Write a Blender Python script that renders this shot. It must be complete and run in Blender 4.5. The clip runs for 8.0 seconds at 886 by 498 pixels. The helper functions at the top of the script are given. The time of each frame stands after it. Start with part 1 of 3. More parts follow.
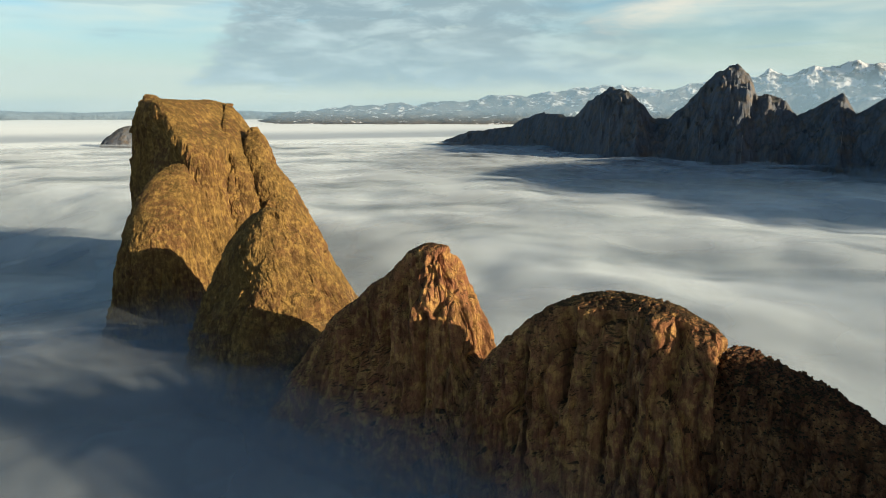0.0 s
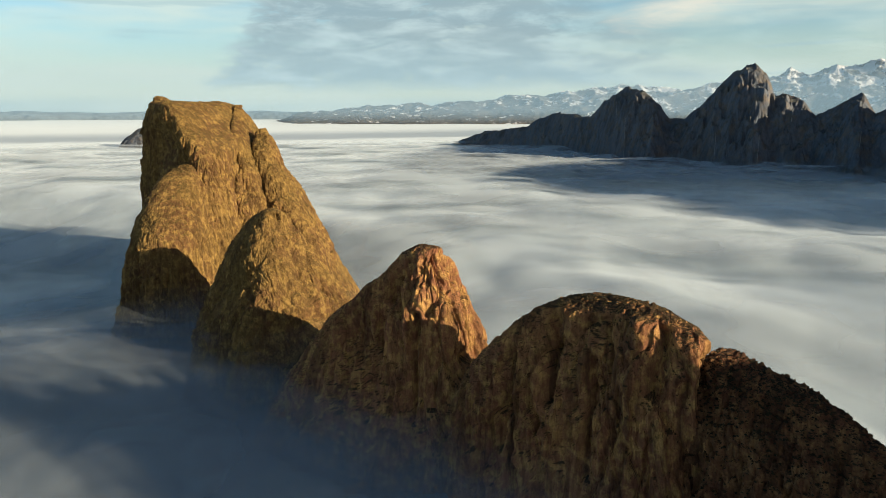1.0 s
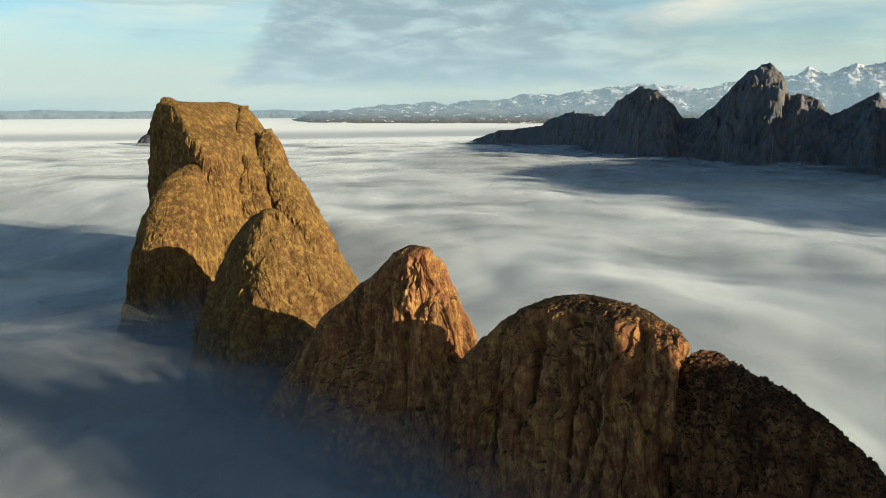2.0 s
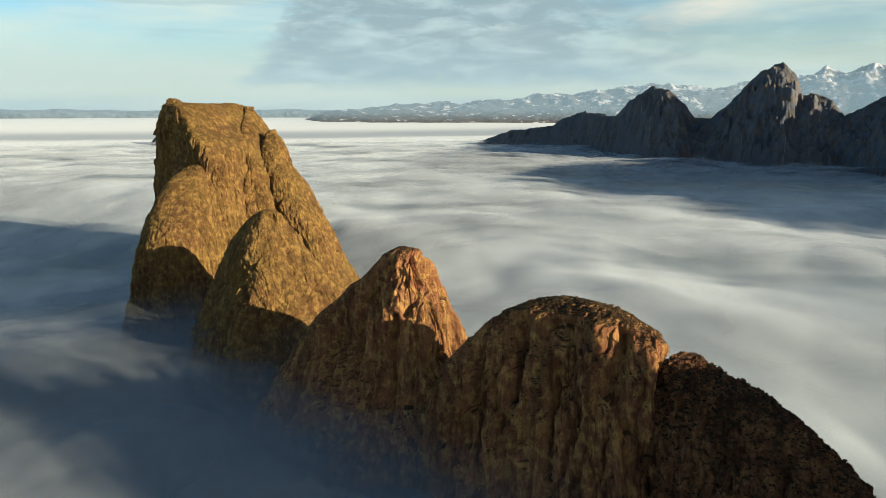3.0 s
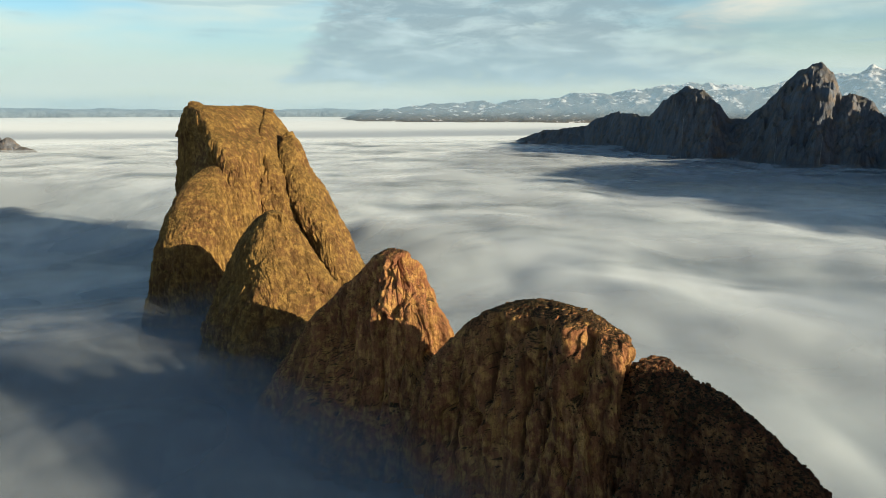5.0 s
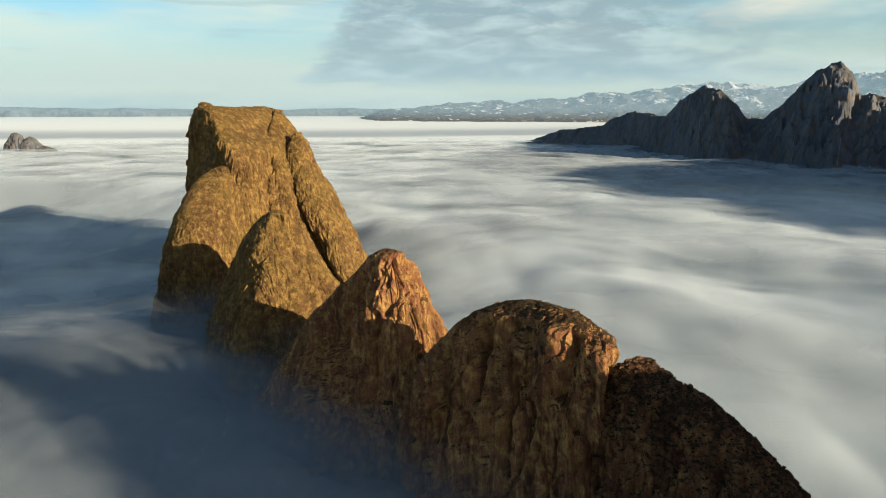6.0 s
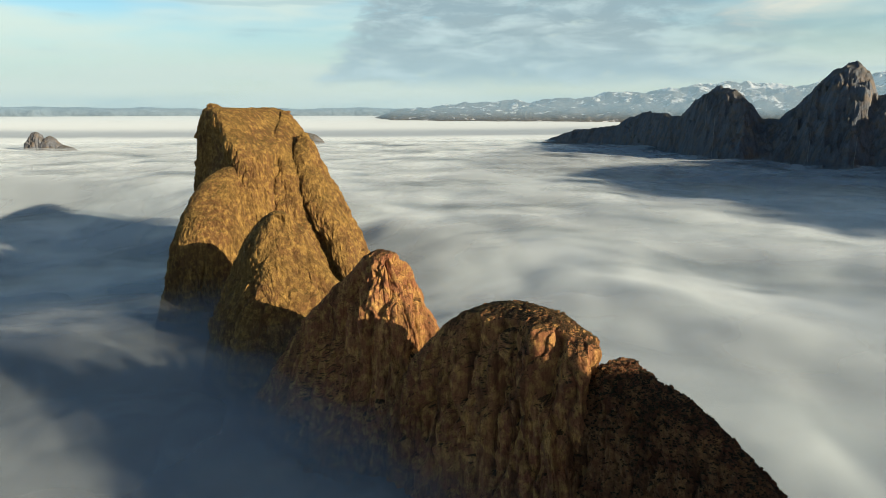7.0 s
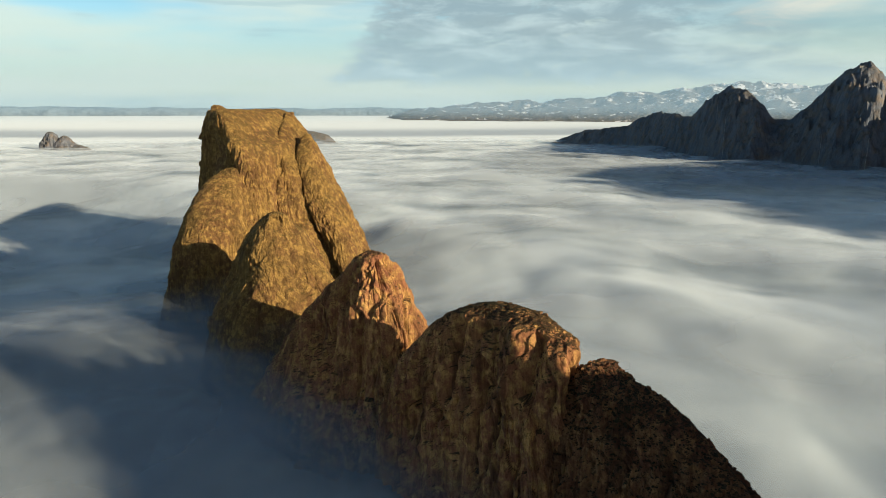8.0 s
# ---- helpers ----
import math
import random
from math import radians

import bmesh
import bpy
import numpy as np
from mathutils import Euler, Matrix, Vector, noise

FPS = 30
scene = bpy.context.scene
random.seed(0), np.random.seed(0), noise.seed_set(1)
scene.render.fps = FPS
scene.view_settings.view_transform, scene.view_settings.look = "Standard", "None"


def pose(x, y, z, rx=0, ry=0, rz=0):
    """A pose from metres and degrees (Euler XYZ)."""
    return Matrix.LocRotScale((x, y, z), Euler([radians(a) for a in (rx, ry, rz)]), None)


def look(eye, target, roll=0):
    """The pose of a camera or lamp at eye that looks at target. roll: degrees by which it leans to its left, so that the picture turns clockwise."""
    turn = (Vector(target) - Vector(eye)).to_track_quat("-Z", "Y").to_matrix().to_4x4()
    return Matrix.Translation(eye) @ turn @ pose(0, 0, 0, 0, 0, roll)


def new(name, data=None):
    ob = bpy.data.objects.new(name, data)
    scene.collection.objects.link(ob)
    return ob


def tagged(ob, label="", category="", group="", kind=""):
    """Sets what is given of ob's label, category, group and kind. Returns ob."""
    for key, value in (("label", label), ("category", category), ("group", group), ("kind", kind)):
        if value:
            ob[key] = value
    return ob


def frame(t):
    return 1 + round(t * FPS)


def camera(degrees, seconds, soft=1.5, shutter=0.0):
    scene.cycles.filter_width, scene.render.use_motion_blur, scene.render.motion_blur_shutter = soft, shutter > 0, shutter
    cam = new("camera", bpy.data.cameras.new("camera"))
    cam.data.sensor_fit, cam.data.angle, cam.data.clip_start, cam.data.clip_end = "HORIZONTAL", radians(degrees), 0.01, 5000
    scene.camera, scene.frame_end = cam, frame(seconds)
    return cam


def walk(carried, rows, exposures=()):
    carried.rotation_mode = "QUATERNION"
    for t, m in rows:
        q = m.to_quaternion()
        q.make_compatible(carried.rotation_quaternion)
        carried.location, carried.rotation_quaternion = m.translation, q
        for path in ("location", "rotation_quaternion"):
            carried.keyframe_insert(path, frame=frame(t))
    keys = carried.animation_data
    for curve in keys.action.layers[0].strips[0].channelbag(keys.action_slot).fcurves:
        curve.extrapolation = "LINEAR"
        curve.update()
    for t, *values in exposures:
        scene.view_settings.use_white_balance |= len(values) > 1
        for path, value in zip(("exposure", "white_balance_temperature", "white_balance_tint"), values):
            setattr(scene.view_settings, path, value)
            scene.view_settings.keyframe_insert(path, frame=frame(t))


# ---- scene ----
import itertools

# ---- camera ----
cam = camera(63.84, 8.0, soft=0.9)
EYE = 100.0  # first eye's height above the top of the fog
ROWS = [
    (0.0, 0.000, -0.000, 0.000, -0.000, -10.847, 0.052),
    (0.5, 3.415, -1.026, 0.424, 0.711, -10.852, 0.083),
    (1.0, 6.897, -2.092, 0.870, 1.445, -10.870, 0.107),
    (1.5, 10.457, -3.195, 1.384, 2.132, -10.911, 0.090),
    (3.0, 20.992, -6.484, 2.949, 3.832, -11.004, 0.019),
    (3.5, 24.531, -7.520, 3.470, 4.570, -11.010, 0.008),
    (4.0, 28.111, -8.496, 3.959, 5.338, -11.027, -0.001),
    (4.5, 31.725, -9.429, 4.438, 6.070, -11.045, -0.017),
    (6.0, 42.611, -12.148, 5.842, 8.260, -11.122, -0.032),
    (6.5, 46.268, -13.000, 6.375, 8.948, -11.153, -0.032),
    (7.0, 49.934, -13.852, 6.902, 9.579, -11.172, -0.038),
    (7.5, 53.628, -14.726, 7.439, 10.121, -11.190, -0.059),
    (8.0, 57.350, -15.619, 7.988, 10.611, -11.192, -0.072),
]
walk(cam, [(t, pose(x, y, EYE + z, 90 + pitch, roll, yaw)) for t, x, y, z, yaw, pitch, roll in ROWS])

# ---- light ----
SUN_EL, SUN_AZ = 15.5, 115.0  # degrees; azimuth clockwise from +y
to_sun = Vector((math.sin(radians(SUN_AZ)) * math.cos(radians(SUN_EL)), math.cos(radians(SUN_AZ)) * math.cos(radians(SUN_EL)), math.sin(radians(SUN_EL))))
sun = new("sun", bpy.data.lights.new("sun", "SUN"))
sun.data.energy, sun.data.angle, sun.data.color = 5.0, radians(0.6), (1.0, 0.81, 0.55)
sun.matrix_basis = look((0, 0, 0), -to_sun)
scene.view_settings.exposure = 1.0
scene.cycles.transparent_max_bounces = 32


class Nodes:
    """A short way to write node trees."""

    def __init__(self, tree):
        self.tree = tree
        tree.nodes.clear()

    def add(self, kind, ins=None, operation=None, clamp=False):
        n = self.tree.nodes.new(kind)
        if operation:
            n.operation = operation
        if clamp:
            n.use_clamp = True
        for k, v in (ins or {}).items():
            if isinstance(v, bpy.types.NodeSocket):
                self.tree.links.new(v, n.inputs[k])
            else:
                n.inputs[k].default_value = v
        return n

    def math(self, op, a, b=0.0, c=0.0, clamp=False):
        return self.add("ShaderNodeMath", {0: a, 1: b, 2: c}, operation=op, clamp=clamp).outputs[0]

    def vec(self, op, a, b=(0, 0, 0)):
        return self.add("ShaderNodeVectorMath", {0: a, 1: b}, operation=op).outputs[0]

    def noise(self, at, scale, detail=4.0, rough=0.55, dist=0.0, out=0):
        return self.add("ShaderNodeTexNoise", {"Vector": at, "Scale": scale, "Detail": detail, "Roughness": rough, "Distortion": dist}).outputs[out]

    def step(self, v, lo, hi, a=0.0, b=1.0):
        n = self.add("ShaderNodeMapRange", {"Value": v, "From Min": lo, "From Max": hi, "To Min": a, "To Max": b})
        n.interpolation_type = "SMOOTHSTEP"
        return n.outputs[0]

    def mix(self, fac, a, b, mode="MIX"):
        n = self.add("ShaderNodeMix")
        n.data_type, n.blend_type = "RGBA", mode
        for k, v in ((0, fac), (6, a), (7, b)):
            if isinstance(v, bpy.types.NodeSocket):
                self.tree.links.new(v, n.inputs[k])
            else:
                n.inputs[k].default_value = v
        return n.outputs[2]


def rgb(r, g, b):
    return (r, g, b, 1.0)


world = bpy.data.worlds.new("sky")
scene.world = world
world.use_nodes = True
W = Nodes(world.node_tree)
sky = W.add("ShaderNodeTexSky")
sky.sky_type, sky.sun_disc, sky.sun_elevation, sky.sun_rotation = "NISHITA", False, radians(SUN_EL), radians(SUN_AZ)
sky.altitude, sky.air_density, sky.dust_density, sky.ozone_density = 900.0, 1.0, 1.0, 1.0
way = W.add("ShaderNodeTexCoord").outputs["Generated"]
sep = W.add("ShaderNodeSeparateXYZ", {0: way})
az = W.math("MULTIPLY", W.math("ARCTAN2", sep.outputs[0], sep.outputs[1]), 57.2958)
el = W.math("MULTIPLY", W.math("ARCSINE", sep.outputs[2]), 57.2958)
flat = W.add("ShaderNodeCombineXYZ", {0: W.math("MULTIPLY", az, 0.17), 1: W.math("MULTIPLY", el, 0.62)}).outputs[0]
wide = W.add("ShaderNodeCombineXYZ", {0: W.math("MULTIPLY", az, 0.05), 1: W.math("MULTIPLY", el, 0.3)}).outputs[0]
n_wide = W.noise(wide, 1.0, 3.0)
n_flat = W.noise(flat, 1.0, 6.0, 0.6, 0.4)
n_rip = W.noise(W.add("ShaderNodeCombineXYZ", {0: W.math("MULTIPLY", az, 0.42), 1: W.math("MULTIPLY", el, 1.25)}).outputs[0], 1.0, 5.0, 0.65, 0.6)
# the grey bank: its near edge slopes, its underside is smooth, its top broken by brighter gaps
n_off = W.math("SUBTRACT", n_flat, 0.5)
edge = W.math("ADD", W.math("ADD", az, W.math("MULTIPLY", n_off, 11.0)), W.math("MULTIPLY", el, -0.5))
bank = W.math("MULTIPLY", W.step(edge, -20.5, -18.5), W.step(W.math("ADD", el, W.math("MULTIPLY", n_off, 2.0)), 1.3, 2.7))
bank = W.math("MULTIPLY", bank, W.step(W.math("ADD", W.math("ADD", az, W.math("MULTIPLY", n_off, 22.0)), W.math("MULTIPLY", el, 1.2)), 25.0, 10.0, 0.2, 0.92))
bank = W.math("MULTIPLY", bank, W.step(n_rip, 0.68, 0.54, 0.6, 1.0))
bank = W.math("MULTIPLY", bank, W.step(el, 32.0, 14.0))
streaks = W.noise(W.add("ShaderNodeCombineXYZ", {0: W.math("MULTIPLY", az, 0.07), 1: W.math("MULTIPLY", el, 0.95), 2: 3.0}).outputs[0], 1.0, 5.0, 0.55, 0.3)
streak = W.math("MULTIPLY", W.step(streaks, 0.56, 0.68, 0.0, 0.55), W.math("MULTIPLY", W.step(el, 20.0, 9.0), W.step(el, 1.5, 3.5)))
veil = W.math("MULTIPLY", W.step(n_wide, 0.36, 0.62), W.step(el, 18.0, 8.0, 0.0, 0.65))
low = W.step(el, 9.5, 0.0)
hazy = W.step(el, 1.5, 0.4)
base = W.mix(1.0, sky.outputs[0], rgb(0.0405, 0.0625, 0.070), "MULTIPLY")
base = W.mix(W.step(el, 10.0, 45.0, 0.0, 0.75), base, rgb(0.020, 0.039, 0.062))
warm = W.mix(W.math("MULTIPLY", low, 0.8), base, rgb(0.395, 0.405, 0.305))
warm = W.mix(W.math("MULTIPLY", hazy, 0.65), warm, rgb(0.19, 0.28, 0.31))
lit = W.mix(veil, warm, rgb(0.40, 0.435, 0.365))
# the warm side of the sky round the low sun: out of view, dimmed and reddened to tune the shade
sunward = W.add("ShaderNodeVectorMath", {0: way, 1: tuple(to_sun)}, operation="DOT_PRODUCT").outputs["Value"]
lit = W.mix(W.math("MULTIPLY", W.step(sunward, 0.15, 0.95), W.step(el, 60.0, 5.0, 0.0, 0.75)), lit, rgb(0.40, 0.27, 0.19))
grey = W.mix(W.step(n_flat, 0.42, 0.70), rgb(0.168, 0.23, 0.252), rgb(0.285, 0.36, 0.37))
# a sunlit wisp high over the range
lean = W.math("SUBTRACT", W.math("SUBTRACT", el, 7.7), W.math("MULTIPLY", W.math("SUBTRACT", az, 17.0), 0.11))
far_off = W.math("SQRT", W.math("ADD", W.math("POWER", W.math("MULTIPLY", W.math("SUBTRACT", az, 17.0), 0.16), 2.0), W.math("POWER", W.math("MULTIPLY", lean, 0.8), 2.0)))
wisp = W.step(W.math("ADD", far_off, W.math("MULTIPLY", n_off, 2.2)), 1.15, 0.1, 0.0, 0.75)
clouded = W.mix(streak, lit, rgb(0.21, 0.30, 0.32))
clouded = W.mix(bank, clouded, grey)
clouded = W.mix(wisp, clouded, rgb(0.45, 0.43, 0.36))
W.add("ShaderNodeOutputWorld", {0: W.add("ShaderNodeBackground", {0: clouded, 1: 1.0}).outputs[0]})


# ---- shapes ----
TABLE = np.random.RandomState(7).permutation(512)
GRADS = np.random.RandomState(8).normal(size=(512, 3))
GRADS /= np.linalg.norm(GRADS, axis=1)[:, None]


def perlin(p):
    """Gradient noise at the rows of p, about -0.7 to 0.7."""
    i = np.floor(p).astype(np.int64)
    f = p - i
    w = f * f * f * (f * (f * 6 - 15) + 10)
    total = np.zeros(len(p))
    for dx in (0, 1):
        for dy in (0, 1):
            for dz in (0, 1):
                h = TABLE[(TABLE[(TABLE[(i[:, 0] + dx) % 512] + i[:, 1] + dy) % 512] + i[:, 2] + dz) % 512]
                g = GRADS[h]
                dot = g[:, 0] * (f[:, 0] - dx) + g[:, 1] * (f[:, 1] - dy) + g[:, 2] * (f[:, 2] - dz)
                total += dot * np.where(dx, w[:, 0], 1 - w[:, 0]) * np.where(dy, w[:, 1], 1 - w[:, 1]) * np.where(dz, w[:, 2], 1 - w[:, 2])
    return total


def fbm(p, octaves=4, gain=0.5):
    total, size = np.zeros(len(p)), 1.0
    for k in range(octaves):
        total += size * perlin(p + 17.3 * k)
        p, size = p * 2.03, size * gain
    return total


def ridged(p, octaves=4, gain=0.55):
    """Sharp crests at 0, hollows below."""
    total, size = np.zeros(len(p)), 1.0
    for k in range(octaves):
        total -= size * np.abs(perlin(p + 31.7 * k)) * 1.6
        p, size = p * 2.1, size * gain
    return total


def cracks(p, sharp=14.0):
    """Narrow dark clefts: 1 in the cleft, 0 away from it."""
    return np.exp(-np.abs(perlin(p)) * sharp)


SPOTS = np.random.RandomState(9).rand(512, 3).astype(np.float32)
TILTS = np.random.RandomState(10).normal(size=(512, 3)).astype(np.float32)


def facets(p, size, soft=0.16):
    """Fractured slabs of about that size, each a tilted plane with worn edges: its relief (about -0.6 to 0.6) and the seams between slabs (1 in the seam)."""
    q = (p / np.array(size)).astype(np.float32)
    i = np.floor(q).astype(np.int32)
    near, second = np.full(len(q), 9.0, np.float32), np.full(len(q), 9.0, np.float32)
    first, other = np.zeros(len(q), np.float32), np.zeros(len(q), np.float32)
    for ox, oy, oz in itertools.product((-1, 0, 1), repeat=3):
        h = TABLE[(TABLE[(TABLE[(i[:, 0] + ox) % 512] + i[:, 1] + oy) % 512] + i[:, 2] + oz) % 512]
        r = q - i - np.array((ox, oy, oz), np.float32) - SPOTS[h]
        d = (r * r).sum(1)
        plane = (TILTS[h] * r).sum(1) * 0.55 + (h / 511.0 - 0.5) * 0.7
        closer, next_one = d < near, d < second
        other = np.where(closer, first, np.where(next_one, plane, other))
        second = np.where(closer, near, np.minimum(second, d))
        first = np.where(closer, plane, first)
        near = np.where(closer, d, near)
    gap = np.sqrt(second) - np.sqrt(near)
    w = 0.5 + 0.5 * np.clip(gap / soft, 0, 1)
    return w * first + (1 - w) * other, np.exp(-((gap / 0.13) ** 2))


def grid_normals(g):
    """Unit normals of a grid of points (rows, columns, 3) that closes round its columns."""
    a = np.roll(g, -1, 1) - np.roll(g, 1, 1)
    b = np.gradient(g, axis=0)
    n = np.cross(a, b)
    return n / (np.linalg.norm(n, axis=2)[..., None] + 1e-9)


def curve(rows, t):
    """Smooth values at t (0 to 1) through evenly spaced rows."""
    rows = np.array(rows, float)
    x = t * (len(rows) - 1)
    i = np.clip(x.astype(int), 0, len(rows) - 2)
    f = (x - i)[:, None]
    m = np.gradient(rows, axis=0)
    p0, p1, m0, m1 = rows[i], rows[i + 1], m[i], m[i + 1]
    return (2 * f**3 - 3 * f**2 + 1) * p0 + (f**3 - 2 * f**2 + f) * m0 + (-2 * f**3 + 3 * f**2) * p1 + (f**3 - f**2) * m1


def mesh_grid(name, g, wrap=True, cap=True, smooth=True):
    """A smooth mesh from a grid of points, bottom row first."""
    rows, cols = g.shape[:2]
    idx = np.arange(rows * cols).reshape(rows, cols)
    nxt = np.roll(idx, -1, 1) if wrap else idx[:, 1:]
    cur = idx if wrap else idx[:, :-1]
    quads = np.stack([cur[:-1], nxt[:-1], nxt[1:], cur[1:]], -1).reshape(-1, 4)
    me = bpy.data.meshes.new(name)
    me.vertices.add(rows * cols)
    me.vertices.foreach_set("co", g.reshape(-1).astype(np.float32))
    faces = [quads.reshape(-1)]
    starts = np.arange(len(quads)) * 4
    total = quads.size
    if cap and wrap:
        faces.append(idx[-1])
        starts = np.append(starts, total)
        total += cols
    me.loops.add(total)
    me.loops.foreach_set("vertex_index", np.concatenate(faces).astype(np.int32))
    me.polygons.add(len(starts))
    me.polygons.foreach_set("loop_start", starts.astype(np.int32))
    me.polygons.foreach_set("use_smooth", np.full(len(starts), smooth))
    me.update(calc_edges=True)
    return me


def loft(rows, turn=0.0, power=2.3, cols=500, levels=220, near=0.0, shift=(0, 0, 0)):
    """A rock body from a few level sections (z, left, right, front, back), in a plan turned by turn degrees
    (or along two bearings that are not square).
    near: how strongly the columns crowd to the front."""
    t = np.linspace(0.5 / (len(rows) - 1), 1, levels)
    s = curve(rows, t)
    a = np.linspace(0, 2 * np.pi, cols, endpoint=False)
    a = a - near * np.cos(a) if near else a
    c, d = np.cos(a), np.sin(a)
    e = 2.0 / power
    cx, cy = np.sign(c) * np.abs(c) ** e, np.sign(d) * np.abs(d) ** e
    mx, my = (s[:, 1] + s[:, 2]) / 2, (s[:, 3] + s[:, 4]) / 2
    hx, hy = np.maximum(s[:, 2] - s[:, 1], 0.02) / 2, np.maximum(s[:, 4] - s[:, 3], 0.02) / 2
    x, y = mx[:, None] + hx[:, None] * cx, my[:, None] + hy[:, None] * cy
    first, second = turn if isinstance(turn, tuple) else (turn, turn + 90)
    ex, ey = (math.cos(radians(first)), math.sin(radians(first))), (math.cos(radians(second)), math.sin(radians(second)))
    return np.stack([x * ex[0] + y * ey[0], x * ex[1] + y * ey[1], np.repeat(s[:, :1], cols, 1)], -1) + np.array(shift)


def carve(p, lines):
    """Clefts (depth above 0) and ribs (below 0) along straight lines: start, end, half width, depth."""
    d = np.zeros(len(p))
    for start, end, width, depth in lines:
        a, b = np.array(start, float), np.array(end, float)
        u = np.clip(((p - a) @ (b - a)) / ((b - a) @ (b - a)), 0, 1)
        off = p - a - u[:, None] * (b - a)
        into = np.array([a[0], a[1], 0]) / math.hypot(a[0], a[1])
        deep = off @ into
        off = off - np.clip(deep, -18, 18)[:, None] * into
        off += 0.35 * width * fbm(p / (2.2 * width), 2)[:, None]
        d -= depth * np.exp(-np.maximum((off**2).sum(1), 0) ** 0.75 / width**1.5)
    return d


def weather(g, at, lumps=2.5, grooves=1.4, rough=0.45, fine=0.14, scale=1.0, seed=0.0, lines=()):
    """Weather a body set at the place `at`: lumps, grooves down the steep faces, clefts, broken blocks and grain."""
    g = g + np.array(at)
    n = grid_normals(g)
    p = g.reshape(-1, 3) / scale
    steep = np.clip(1.25 - np.abs(n[..., 2].reshape(-1)) * 1.5, 0.12, 1.0)
    q = p + seed
    d = lumps * fbm(q / 22.0, 3)
    warp = np.stack([fbm(q / 9.0 + 5, 2), fbm(q / 9.0 + 9, 2), np.zeros(len(q))], -1) * 2.0
    fall = (q + warp) * np.array([1, 1, 0.11])
    patch = np.clip(0.75 + 1.6 * fbm(q / 26.0 + 60, 2), 0.15, 1.5)
    d += 0.4 * grooves * steep * (-ridged(fall / 7.5, 2) - 0.5)
    d -= 1.5 * grooves * steep * patch * (cracks(fall / 9.0 + 40, 16.0) - 0.1)
    d -= 0.65 * grooves * steep * patch * (cracks(fall / 3.4 + 90, 12.0) - 0.12)
    lean = np.stack([q[:, 0] + 0.16 * q[:, 2], q[:, 1], q[:, 2]], -1) + 0.5 * warp
    slab, seam = facets(lean, (3.6, 3.6, 24.0), 0.09)
    d += grooves * steep * (1.0 * slab - 0.3 * patch * seam)
    plate, seam = facets(lean + 300, (1.5, 1.5, 6.0), 0.16)
    d += (0.15 + 0.85 * steep) * rough * (1.1 * plate - 0.3 * seam)
    d += 0.5 * rough * (ridged(q * np.array([1, 1, 0.7]) / 2.6 + 3, 2) + 0.5)
    d += fine * fbm(q / 0.9, 2, 0.6)
    d = d * scale
    if lines:
        cut = carve(g.reshape(-1, 3), lines)
        d += np.where(cut > 0, cut * np.clip(1.3 * steep - 0.15, 0, 1), cut * np.clip(2.5 * steep - 0.3, 0, 1))
    return g + n * d.reshape(g.shape[:2])[..., None]


def part(name, me, material, parent=None, label=""):
    ob = new(name, me)
    me.materials.append(material)
    ob.parent = parent
    return tagged(ob, label)


